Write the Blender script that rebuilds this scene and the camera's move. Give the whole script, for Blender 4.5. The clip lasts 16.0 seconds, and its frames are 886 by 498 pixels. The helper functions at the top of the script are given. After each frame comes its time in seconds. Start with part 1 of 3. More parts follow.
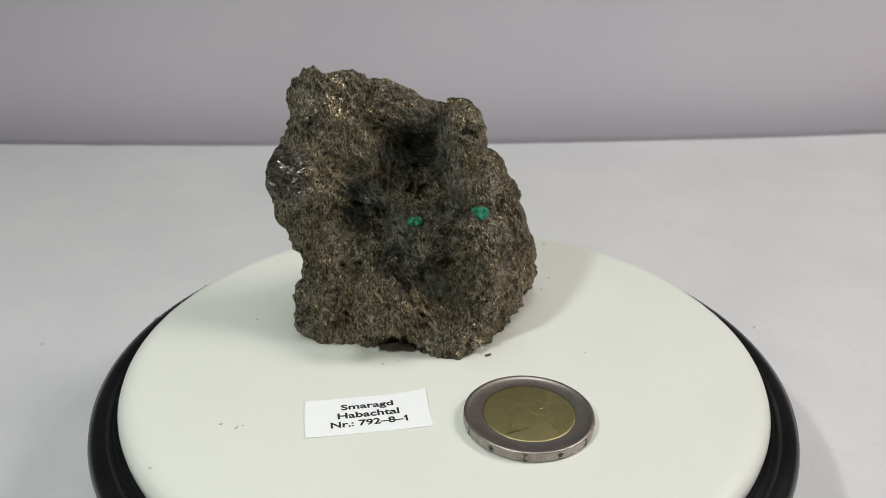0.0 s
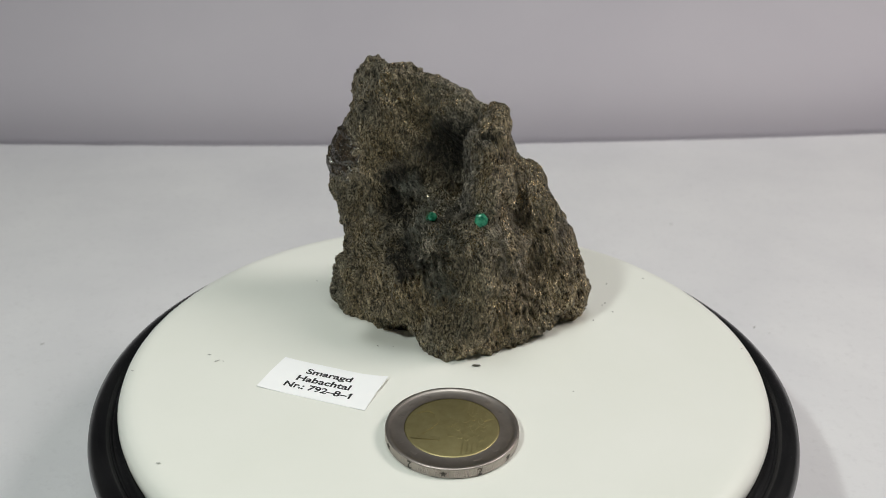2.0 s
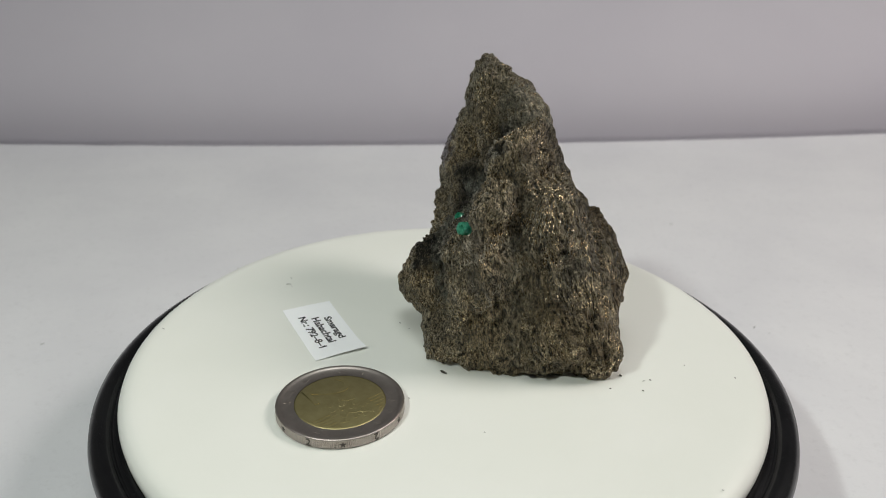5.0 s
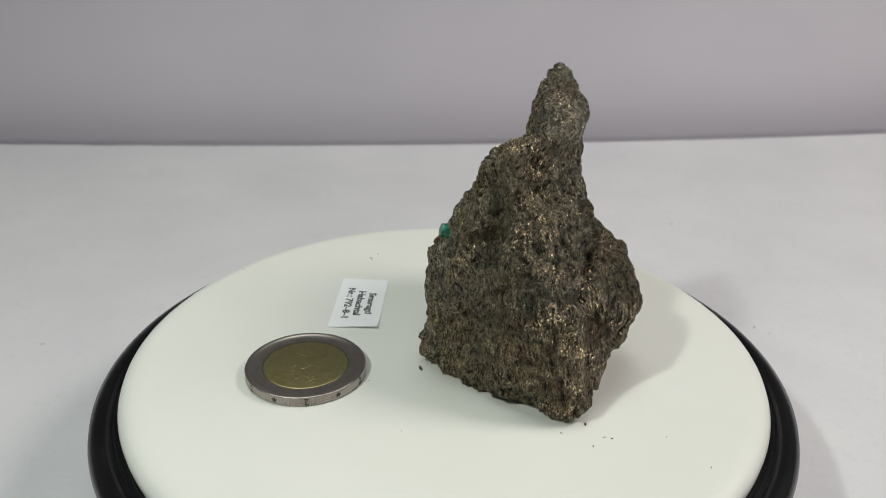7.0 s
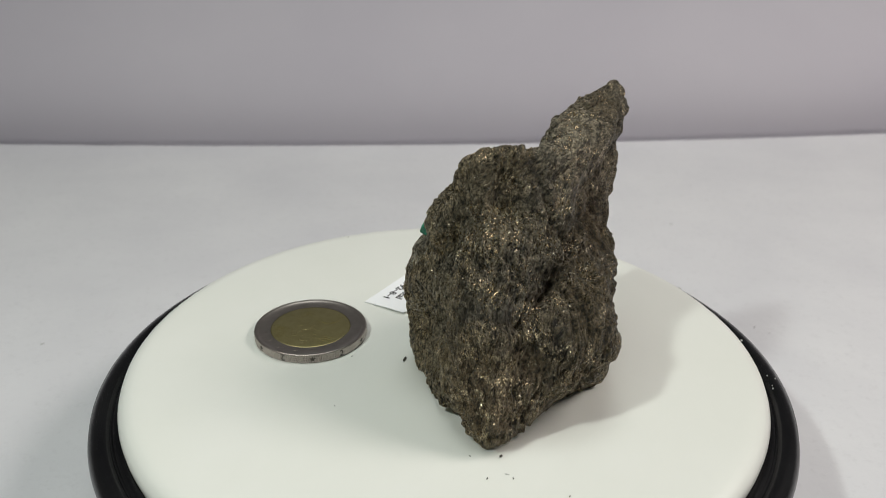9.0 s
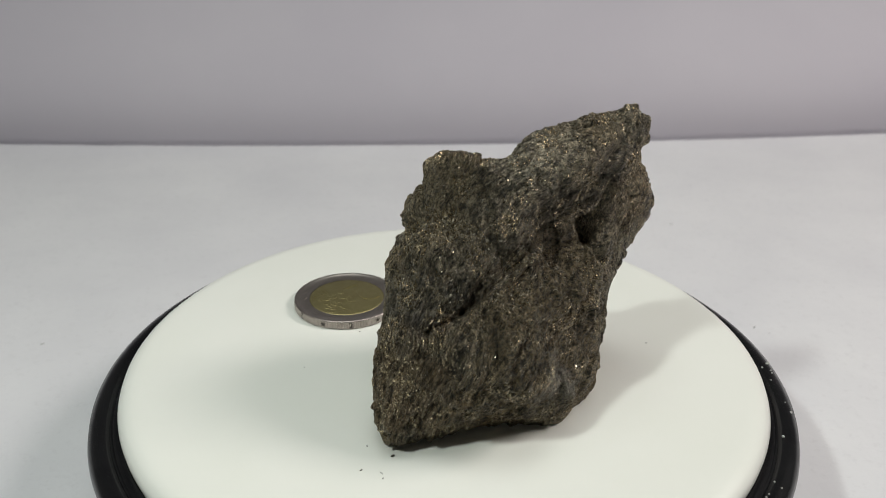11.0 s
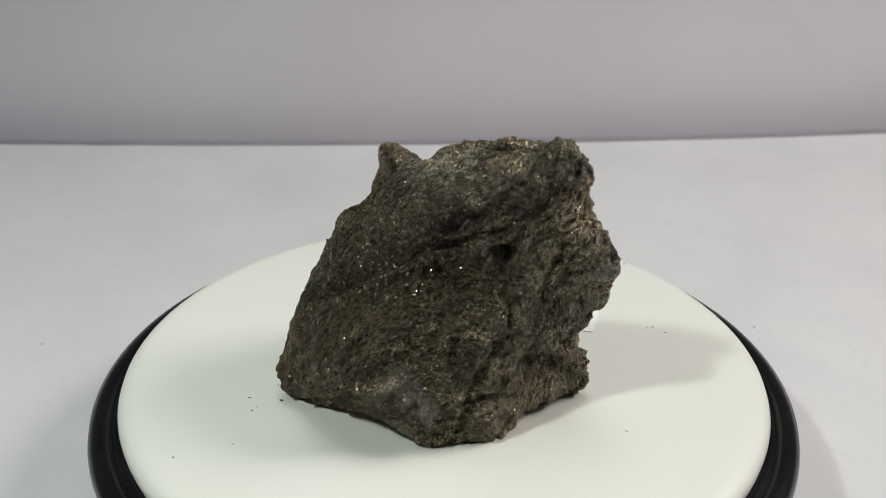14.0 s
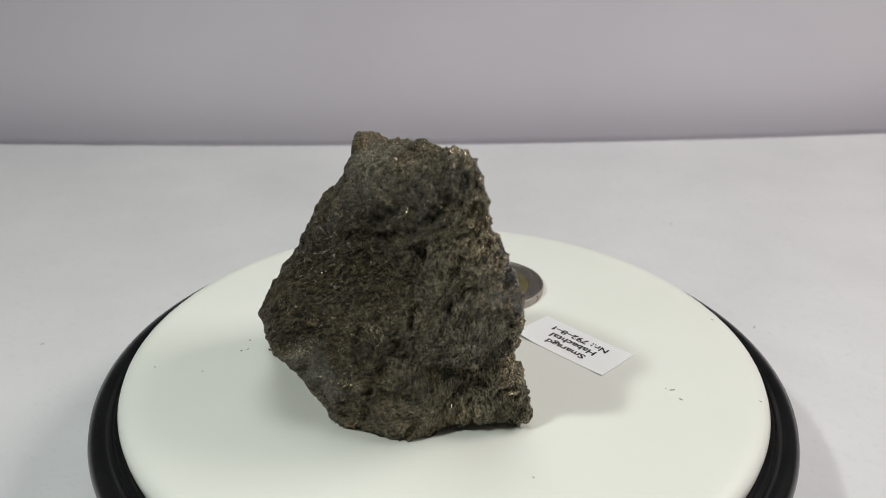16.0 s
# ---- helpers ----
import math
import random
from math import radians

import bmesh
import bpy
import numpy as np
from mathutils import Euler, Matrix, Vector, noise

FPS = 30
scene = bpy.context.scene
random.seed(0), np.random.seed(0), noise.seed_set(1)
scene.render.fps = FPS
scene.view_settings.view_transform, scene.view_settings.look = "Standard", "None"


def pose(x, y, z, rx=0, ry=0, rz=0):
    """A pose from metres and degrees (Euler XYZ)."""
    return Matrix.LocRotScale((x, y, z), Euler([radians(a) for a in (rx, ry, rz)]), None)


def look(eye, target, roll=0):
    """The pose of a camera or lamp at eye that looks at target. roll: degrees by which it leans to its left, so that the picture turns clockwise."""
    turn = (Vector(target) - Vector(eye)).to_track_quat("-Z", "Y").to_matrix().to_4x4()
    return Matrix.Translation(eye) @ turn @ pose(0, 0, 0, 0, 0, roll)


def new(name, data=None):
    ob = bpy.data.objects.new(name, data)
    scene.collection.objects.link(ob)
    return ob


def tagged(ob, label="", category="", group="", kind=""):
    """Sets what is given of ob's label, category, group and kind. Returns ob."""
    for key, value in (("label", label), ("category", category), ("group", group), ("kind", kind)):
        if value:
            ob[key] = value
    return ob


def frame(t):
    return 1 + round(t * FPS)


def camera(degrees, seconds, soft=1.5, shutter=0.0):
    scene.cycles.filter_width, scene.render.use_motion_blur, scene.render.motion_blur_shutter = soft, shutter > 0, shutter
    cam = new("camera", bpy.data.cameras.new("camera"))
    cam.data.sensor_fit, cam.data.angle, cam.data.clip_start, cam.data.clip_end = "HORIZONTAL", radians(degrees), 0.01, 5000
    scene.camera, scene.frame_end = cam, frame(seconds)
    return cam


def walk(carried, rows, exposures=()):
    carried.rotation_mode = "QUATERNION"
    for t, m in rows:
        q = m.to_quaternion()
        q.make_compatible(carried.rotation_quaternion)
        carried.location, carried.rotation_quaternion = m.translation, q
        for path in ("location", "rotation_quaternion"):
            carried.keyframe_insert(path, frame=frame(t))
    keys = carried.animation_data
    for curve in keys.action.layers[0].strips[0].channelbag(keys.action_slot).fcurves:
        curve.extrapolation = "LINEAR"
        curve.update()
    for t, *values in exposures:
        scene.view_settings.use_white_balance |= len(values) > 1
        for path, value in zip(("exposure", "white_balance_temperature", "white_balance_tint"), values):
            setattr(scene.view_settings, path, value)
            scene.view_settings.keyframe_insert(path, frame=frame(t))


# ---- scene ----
from mathutils import kdtree

# ---- camera ----
EYE = Vector((-0.0006, -0.1628, 0.1012))
TILT, ROLL = 25.143, 0.639
cam = camera(55.72, 16.0, 0.55)
TARGET = EYE + Vector((0, math.cos(radians(TILT)), -math.sin(radians(TILT))))
cam.data.dof.use_dof, cam.data.dof.focus_distance, cam.data.dof.aperture_fstop = True, 0.172, 26.0
walk(cam, [(0, look(EYE, TARGET, ROLL)), (16.0, look(EYE, TARGET, ROLL))], [(0, -0.07), (4, -0.07), (7, -0.1), (9, -0.08), (12.5, 0.0), (16.0, 0.0)])
TABLE_Z = -0.032
FOLD = (-27.0, 0.0004)  # crest and curvature of the fold in the stone's layers, millimetres

# ---- light: a small lamp beside the camera, a broad lamp on the other side, a ceiling panel ----
world = bpy.data.worlds.new("room_light")
world.use_nodes = True
world.node_tree.nodes["Background"].inputs[0].default_value = (0.9, 0.95, 1.0, 1)
world.node_tree.nodes["Background"].inputs[1].default_value = 0.2
scene.world = world


def area_lamp(name, eye, target, size, power, colour):
    lamp = bpy.data.lights.new(name, "AREA")
    lamp.shape, lamp.size, lamp.energy, lamp.color = "DISK", size, power, colour
    ob = new(name, lamp)
    ob.matrix_world = look(eye, target)
    return ob


area_lamp("desk_lamp", (-0.163, -0.171, 0.295), (0, 0, 0.02), 0.026, 0.57, (0.93, 1.0, 0.93))
area_lamp("side_lamp", (0.43, 0.01, 0.44), (0, 0.0, 0.0), 0.22, 1.95, (1.0, 0.925, 0.875))
area_lamp("ceiling_lamp", (0.0, 0.06, 1.1), (0, 0.06, 0), 0.6, 3.65, (0.94, 0.99, 0.955))


# ---- materials ----
class Nodes:
    """A node material with short calls: n(type, inputs, settings) gives the node."""

    def __init__(self, name):
        self.m = bpy.data.materials.new(name)
        self.m.use_nodes = True
        self.tree = self.m.node_tree
        self.b = self.tree.nodes["Principled BSDF"]

    def put(self, node, key, value):
        if isinstance(value, bpy.types.NodeSocket):
            self.tree.links.new(value, node.inputs[key])
        else:
            node.inputs[key].default_value = value

    def n(self, kind, inputs=(), **settings):
        node = self.tree.nodes.new("ShaderNode" + kind)
        for k, v in settings.items():
            setattr(node, k, v)
        for k, v in dict(inputs).items():
            self.put(node, k, v)
        return node

    def coords(self):
        return self.n("TexCoord").outputs["Object"]

    def noise(self, scale, detail=4.0, rough=0.55, vector=None, distortion=0.0):
        return self.n("TexNoise", {"Vector": vector or self.coords(), "Scale": scale, "Detail": detail, "Roughness": rough, "Distortion": distortion}).outputs["Fac"]

    def span(self, value, a, b, c=0.0, d=1.0):
        return self.n("MapRange", {0: value, 1: a, 2: b, 3: c, 4: d}).outputs[0]

    def mix(self, fac, a, b):
        node = self.n("Mix", {0: fac}, data_type="RGBA")
        for k, v in ((6, a), (7, b)):
            self.put(node, k, v if isinstance(v, bpy.types.NodeSocket) else (*v, 1))
        return node.outputs[2]

    def math(self, op, a, b=0.0):
        return self.n("Math", {0: a, 1: b}, operation=op).outputs[0]

    def vec(self, op, a, b):
        return self.n("VectorMath", {0: a, 1: b}, operation=op).outputs[0]

    def bump(self, height, strength, distance, normal=None):
        node = self.n("Bump", {"Height": height, "Strength": strength, "Distance": distance})
        if normal:
            self.put(node, "Normal", normal)
        return node.outputs[0]

    def base(self, colour, rough, metal=0.0, normal=None, **more):
        self.put(self.b, "Base Color", colour if isinstance(colour, bpy.types.NodeSocket) else (*colour, 1))
        self.put(self.b, "Roughness", rough)
        self.put(self.b, "Metallic", metal)
        if normal:
            self.put(self.b, "Normal", normal)
        for k, v in more.items():
            self.put(self.b, k.replace("_", " "), v)
        return self.m


def surface(name, a, b, scale, rough, metal=0.0, fine=3000.0, relief=0.3, depth=0.0001, more=()):
    """Two tones mottled at one scale, a finer grain in the relief and the gloss."""
    k = Nodes(name)
    tone = k.span(k.noise(scale, 5.0), 0.3, 0.7)
    grain = k.noise(fine, 3.0)
    return k.base(k.mix(tone, a, b), k.span(grain, 0.2, 0.8, rough - 0.06, rough + 0.06), metal, k.bump(grain, relief, depth), **dict(more))


k = Nodes("white_laminate")
speck = k.noise(420.0, 4.0, 0.7)
tone = k.mix(k.span(k.noise(16.0, 5.0), 0.3, 0.7), (0.675, 0.67, 0.70), (0.755, 0.75, 0.77))
TABLETOP = k.base(k.mix(k.span(speck, 0.55, 0.75, 0.0, 0.35), tone, (0.58, 0.57, 0.59)), k.span(speck, 0.2, 0.8, 0.42, 0.6), 0, k.bump(k.math("ADD", speck, k.noise(120.0, 4.0, 0.6)), 0.35, 0.0005))
SHEET = surface("white_sheet", (0.475, 0.45, 0.502), (0.51, 0.485, 0.532), 9.0, 0.8, 0, 1500.0, 0.2)
ROOM = surface("room_paint", (0.33, 0.32, 0.31), (0.37, 0.36, 0.35), 2.0, 0.9, 0, 60.0, 0.2, 0.001)
PLATTER = surface("white_plastic", (0.785, 0.795, 0.74), (0.815, 0.82, 0.775), 28.0, 0.42, 0, 2500.0, 0.06)
BLACK = surface("black_rubber", (0.005, 0.005, 0.006), (0.011, 0.011, 0.012), 90.0, 0.24, 0, 4000.0, 0.12, more={"Specular_IOR_Level": 0.38})
PAPER = surface("label_paper", (0.92, 0.93, 0.95), (0.94, 0.945, 0.96), 300.0, 0.75, 0, 6000.0, 0.25, 0.00003)
INK = surface("black_ink", (0.012, 0.012, 0.014), (0.02, 0.02, 0.022), 2000.0, 0.6)
STEEL = surface("cupronickel", (0.41, 0.365, 0.34), (0.49, 0.44, 0.41), 420.0, 0.40, 1.0, 9000.0, 0.12, 0.00004)
BRASS = surface("nickel_brass", (0.37, 0.32, 0.155), (0.44, 0.385, 0.20), 500.0, 0.48, 1.0, 9000.0, 0.12, 0.00004)
# dark metal that paints in the shade of the coin's sunk edge marks
MARK = surface("engraved_shade", (0.05, 0.045, 0.04), (0.08, 0.07, 0.06), 2000.0, 0.5, 0.6)
CRUMB = surface("crumb", (0.03, 0.026, 0.02), (0.09, 0.08, 0.065), 3000.0, 0.5)
TABLE_DUST = surface("table_dust", (0.5, 0.5, 0.51), (0.58, 0.58, 0.58), 2000.0, 0.8)
DUST = surface("dust", (0.46, 0.46, 0.43), (0.56, 0.56, 0.53), 3000.0, 0.8)


# bands of long fibres on the front face, in millimetres
STRIP = ((-1, 14, 49), (1.0, 5.8, 35.5))
FLOW = ((-15.1, 10.5, 32.4), (-0.7, -1.0, 14.4))


def schist():
    """Mica schist: grey-brown grain drawn out along the layers, dull and bright flakes of mica, darker blue-green round the hollow."""
    k = Nodes("mica_schist")
    at = k.coords()
    warp = k.n("VectorMath", {0: k.n("TexNoise", {"Vector": at, "Scale": 190.0, "Detail": 3.0}).outputs["Color"], "Scale": 0.0034}, operation="SCALE").outputs[0]
    bent = k.n("SeparateXYZ", {0: k.vec("ADD", at, warp)})
    dx = k.math("SUBTRACT", bent.outputs[0], FOLD[0] * 0.001)
    across = k.math("ADD", bent.outputs[2], k.math("MULTIPLY", k.math("MULTIPLY", k.math("MULTIPLY", dx, dx), dx), FOLD[1] * 1e6))
    swirl = k.n("CombineXYZ", {0: across, 1: k.math("MULTIPLY", bent.outputs[0], 0.42), 2: k.math("MULTIPLY", bent.outputs[1], 0.42)}).outputs[0]
    twist = k.n("Mapping", {"Vector": k.vec("ADD", at, warp), "Rotation": (0.16, -0.42, 0.0), "Scale": (1.25, 1.25, 0.36)}).outputs[0]
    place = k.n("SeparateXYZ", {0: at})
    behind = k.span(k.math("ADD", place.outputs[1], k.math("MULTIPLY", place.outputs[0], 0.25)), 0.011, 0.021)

    def grown(scale, detail, rough):
        return k.n("Mix", {0: behind, 2: k.noise(scale, detail, rough, twist), 3: k.noise(scale, detail, rough, swirl)}).outputs[0]

    broad = k.span(grown(75.0, 4.0, 0.6), 0.38, 0.62)
    fibre = k.span(grown(1900.0, 4.0, 0.72), 0.40, 0.64)
    grit = k.noise(2600.0, 3.0, 0.7, at)
    zone = {z: k.n("Attribute", attribute_name=z).outputs["Fac"] for z in ("grey_zone", "shaded_seam", "threads")}
    # the fine relief goes into the colour too: pale crests, dark gaps
    fibre = k.span(k.math("ADD", k.math("MULTIPLY", fibre, 0.6), k.math("MULTIPLY", zone["threads"], 0.4)), 0.31, 0.72)
    # both tones are paler on the front than on the back
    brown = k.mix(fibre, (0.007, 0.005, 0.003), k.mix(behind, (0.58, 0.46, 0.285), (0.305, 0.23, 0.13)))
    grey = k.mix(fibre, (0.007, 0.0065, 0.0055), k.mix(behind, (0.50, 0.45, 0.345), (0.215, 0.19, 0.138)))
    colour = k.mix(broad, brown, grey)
    patchy = k.span(k.noise(240.0, 3.0, 0.6, at), 0.3, 0.5)
    colour = k.mix(k.math("MULTIPLY", zone["grey_zone"], 0.75), colour, k.mix(fibre, (0.010, 0.010, 0.011), (0.175, 0.168, 0.152)))
    # dark biotite along the ledge, with the shade of the recess painted in
    colour = k.mix(k.math("MULTIPLY", k.math("MULTIPLY", zone["shaded_seam"], patchy), 0.96), colour, k.mix(fibre, (0.004, 0.004, 0.004), (0.05, 0.046, 0.042)))

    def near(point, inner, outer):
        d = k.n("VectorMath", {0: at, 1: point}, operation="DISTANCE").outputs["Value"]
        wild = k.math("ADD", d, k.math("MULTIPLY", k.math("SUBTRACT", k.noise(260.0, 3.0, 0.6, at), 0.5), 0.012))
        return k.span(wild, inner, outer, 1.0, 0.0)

    # blue-green chlorite and painted shade in the hollow, a brown glassy patch of biotite, pale spots of talc
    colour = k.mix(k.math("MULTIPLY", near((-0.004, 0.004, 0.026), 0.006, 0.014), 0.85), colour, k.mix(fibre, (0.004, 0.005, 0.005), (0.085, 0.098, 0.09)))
    colour = k.mix(k.math("MULTIPLY", near((0.010, 0.013, 0.035), 0.003, 0.012), 0.2), colour, (0.05, 0.07, 0.062))
    # a darker brown zone in the middle of the back
    colour = k.mix(k.math("MULTIPLY", near((-0.008, 0.034, 0.026), 0.012, 0.025), 0.7), colour, k.mix(fibre, (0.005, 0.004, 0.0026), (0.105, 0.08, 0.047)))
    colour = k.mix(k.math("MULTIPLY", near((0.018, 0.032, 0.012), 0.006, 0.016), 0.5), colour, k.mix(fibre, (0.018, 0.010, 0.005), (0.18, 0.108, 0.055)))
    # near-black patches deep in the hollow, and two grey-green bands of long fibres beside it
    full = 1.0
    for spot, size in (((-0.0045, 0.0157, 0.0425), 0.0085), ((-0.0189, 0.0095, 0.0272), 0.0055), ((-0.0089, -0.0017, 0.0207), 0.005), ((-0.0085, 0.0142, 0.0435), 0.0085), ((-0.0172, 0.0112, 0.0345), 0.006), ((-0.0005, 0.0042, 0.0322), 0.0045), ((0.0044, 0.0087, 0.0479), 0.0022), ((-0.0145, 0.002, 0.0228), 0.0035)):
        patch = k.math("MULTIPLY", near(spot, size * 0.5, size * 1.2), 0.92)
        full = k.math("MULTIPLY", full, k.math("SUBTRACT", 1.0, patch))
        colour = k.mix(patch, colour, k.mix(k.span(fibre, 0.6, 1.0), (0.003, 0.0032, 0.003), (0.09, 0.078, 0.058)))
    for a, b, inner, outer, tone in ((STRIP[0], STRIP[1], 0.0022, 0.005, (0.44, 0.41, 0.36)), (FLOW[0], FLOW[1], 0.0016, 0.005, (0.34, 0.35, 0.30)),
                                  ((-22.6, 11.0, 36.9), (-11.0, 13.8, 37.9), 0.0002, 0.0016, (0.40, 0.34, 0.26)), ((-14.4, 10.4, 31.8), (-7.5, 13.5, 36.5), 0.0004, 0.002, (0.38, 0.36, 0.31)),
                                  ((-5.3, 6.2, 30.4), (4.5, 1.6, 32.2), 0.0003, 0.0017, (0.42, 0.38, 0.31)), ((10.4, 3.4, 31.4), (13.5, 2.0, 21.8), 0.0004, 0.002, (0.42, 0.37, 0.29)), ((-24.5, 7.6, 25.6), (-13.8, 3.8, 24.3), 0.0004, 0.002, (0.38, 0.36, 0.30))):
        a, b = Vector(a) * 0.001, Vector(b) * 0.001
        run = (b - a).normalized()
        off = k.vec("SUBTRACT", at, tuple(a))
        s = k.n("VectorMath", {0: off, 1: tuple(run)}, operation="DOT_PRODUCT").outputs["Value"]
        held = k.n("Clamp", {"Value": s, "Min": 0.0, "Max": (b - a).length}).outputs[0]
        foot = k.n("VectorMath", {0: tuple(run), "Scale": held}, operation="SCALE").outputs[0]
        gap = k.n("VectorMath", {0: off, 1: foot}, operation="DISTANCE").outputs["Value"]
        gap = k.math("ADD", gap, k.math("MULTIPLY", k.math("SUBTRACT", k.noise(320.0, 3.0, 0.6, at), 0.5), min(0.008, outer * 1.7)))
        drawn = k.vec("SUBTRACT", k.vec("ADD", off, warp), k.n("VectorMath", {0: tuple(run), "Scale": k.math("MULTIPLY", s, 0.86)}, operation="SCALE").outputs[0])
        strand = k.span(k.noise(1150.0, 3.0, 0.65, drawn), 0.38, 0.64)
        band = k.span(gap, inner, outer, 0.85, 0.0)
        full = k.math("MULTIPLY", full, k.math("SUBTRACT", 1.0, k.math("MULTIPLY", band, 0.75)))
        colour = k.mix(band, colour, k.mix(strand, (0.010, 0.010, 0.008), tone))
    colour = k.mix(k.math("MULTIPLY", near((-0.009, 0.022, 0.0545), 0.005, 0.0105), 0.8), colour, k.mix(fibre, (0.06, 0.057, 0.047), (0.46, 0.425, 0.335)))
    glassy = near((-0.036, 0.0095, 0.0375), 0.006, 0.0092)
    colour = k.mix(k.math("MULTIPLY", glassy, 0.93), colour, k.mix(k.span(k.noise(420.0, 2.0), 0.4, 0.62), (0.007, 0.004, 0.0025), (0.036, 0.02, 0.011)))
    for spot, size in (((-0.0198, 0.0025, 0.009), 0.0016), ((-0.0085, 0.0376, 0.0145), 0.0032), ((-0.0125, 0.037, 0.010), 0.0025)):
        colour = k.mix(k.math("MULTIPLY", near(spot, size * 0.4, size * 1.5), 0.75), colour, k.mix(grit, (0.16, 0.155, 0.14), (0.36, 0.35, 0.32)))
    colour = k.mix(k.span(grit, 0.53, 0.36, 0.0, 0.9), colour, (0.008, 0.009, 0.006))

    height = k.math("ADD", k.math("MULTIPLY", fibre, 0.55), k.math("MULTIPLY", grit, 0.8))
    relief = k.bump(height, k.span(glassy, 0.0, 1.0, 1.0, 0.12), 0.0011)
    cells = k.n("TexVoronoi", {"Vector": twist, "Scale": 4400.0}).outputs["Color"]
    rear = k.span(k.math("SUBTRACT", place.outputs[1], k.math("MULTIPLY", place.outputs[0], 0.6)), 0.014, 0.034, 1.25, 0.66)
    lean = k.n("VectorMath", {0: k.vec("SUBTRACT", cells, (0.5, 0.5, 0.5)), "Scale": 1.5}, operation="SCALE").outputs[0]
    facet = k.n("VectorMath", {0: k.vec("ADD", relief, lean)}, operation="NORMALIZE").outputs[0]
    flake = k.n("SeparateColor", {0: cells})
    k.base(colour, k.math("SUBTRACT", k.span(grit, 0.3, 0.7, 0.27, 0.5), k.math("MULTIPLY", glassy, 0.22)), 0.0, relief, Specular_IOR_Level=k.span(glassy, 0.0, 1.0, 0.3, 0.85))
    mica = k.n("BsdfPrincipled", {"Base Color": (0.74, 0.62, 0.42, 1), "Roughness": 0.25, "Metallic": 1.0, "Normal": facet})
    share = k.math("MULTIPLY", k.math("GREATER_THAN", flake.outputs[0], 0.55), k.span(k.noise(190.0, 3.0), 0.42, 0.62, 0.16, 0.85))
    rich = k.math("ADD", full, near((-0.024, 0.014, 0.05), 0.006, 0.017))
    share = k.math("MULTIPLY", k.math("MULTIPLY", share, rich), 0.95)
    share = k.math("MULTIPLY", k.math("MULTIPLY", share, rear), k.math("SUBTRACT", 1.0, k.math("MULTIPLY", glassy, 0.95)))
    blend = k.n("MixShader", {0: share, 1: k.b.outputs[0], 2: mica.outputs[0]})
    k.tree.links.new(blend.outputs[0], k.tree.nodes["Material Output"].inputs[0])
    return k.m


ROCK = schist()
MICA = surface("mica_flake", (0.30, 0.26, 0.19), (0.46, 0.42, 0.34), 900.0, 0.22, 0.85, 5000.0, 0.1, 0.00004)
k = Nodes("mineral_needle")
own = k.n("NewGeometry").outputs["Random Per Island"]
NEEDLE = k.base(k.mix(own, (0.03, 0.024, 0.016), (0.50, 0.45, 0.355)), 0.32, 0, k.bump(k.noise(6000.0, 2.0), 0.3, 0.00003), Specular_IOR_Level=0.6)
k = Nodes("emerald")
cloud = k.span(k.noise(900.0, 4.0), 0.35, 0.65)
EMERALD = k.base(k.mix(cloud, (0.008, 0.13, 0.068), (0.09, 0.42, 0.27)), 0.14, 0, k.bump(cloud, 0.4, 0.0002), Transmission_Weight=0.25, Subsurface_Weight=0.25, Subsurface_Scale=0.001)


# ---- shapes ----
def mesh_of(name, verts, faces, material, smooth=True, parent=None, label=""):
    me = bpy.data.meshes.new(name)
    me.from_pydata([tuple(v) for v in verts], [], [tuple(f) for f in faces])
    me.materials.append(material)
    me.polygons.foreach_set("use_smooth", [smooth] * len(me.polygons))
    me.update()
    ob = new(name, me)
    ob.parent = parent
    return tagged(ob, label)


def part(name, bm, material, parent, label="", smooth=False):
    me = bpy.data.meshes.new(name)
    bm.to_mesh(me)
    bm.free()
    me.materials.append(material)
    me.polygons.foreach_set("use_smooth", [smooth] * len(me.polygons))
    ob = new(name, me)
    ob.parent = parent
    return tagged(ob, label)


def lathe(name, profile, material, n=192, parent=None, label="", knurl=0.0):
    """A turned solid from (radius, height) pairs, from the top round to the underside. knurl: depth of fine grooves where the radius is largest."""
    widest = max(r for r, z in profile)
    verts, faces = [], []
    for r, z in profile:
        for i in range(n):
            rr = r - knurl * (i // 2 % 2) * (r > widest - 1e-6)
            verts.append((rr * math.cos(2 * math.pi * i / n), rr * math.sin(2 * math.pi * i / n), z))
    for i in range(len(profile) - 1):
        faces += [(i * n + j, (i + 1) * n + j, (i + 1) * n + (j + 1) % n, i * n + (j + 1) % n) for j in range(n)]
    ob = mesh_of(name, verts, faces, material, True, parent, label)
    if knurl:
        edge = [j for j in range(len(profile) - 1) if profile[j][0] == profile[j + 1][0] == widest]
        for j in edge:
            for i in range(n):
                ob.data.polygons[j * n + i].use_smooth = False
    return ob


def slab(name, x0, x1, y0, y1, z0, z1, material):
    v = [(x, y, z) for z in (z0, z1) for x, y in ((x0, y0), (x1, y0), (x1, y1), (x0, y1))]
    f = [(0, 3, 2, 1), (4, 5, 6, 7), (0, 1, 5, 4), (1, 2, 6, 5), (2, 3, 7, 6), (3, 0, 4, 7)]
    return mesh_of(name, v, f, material, False)


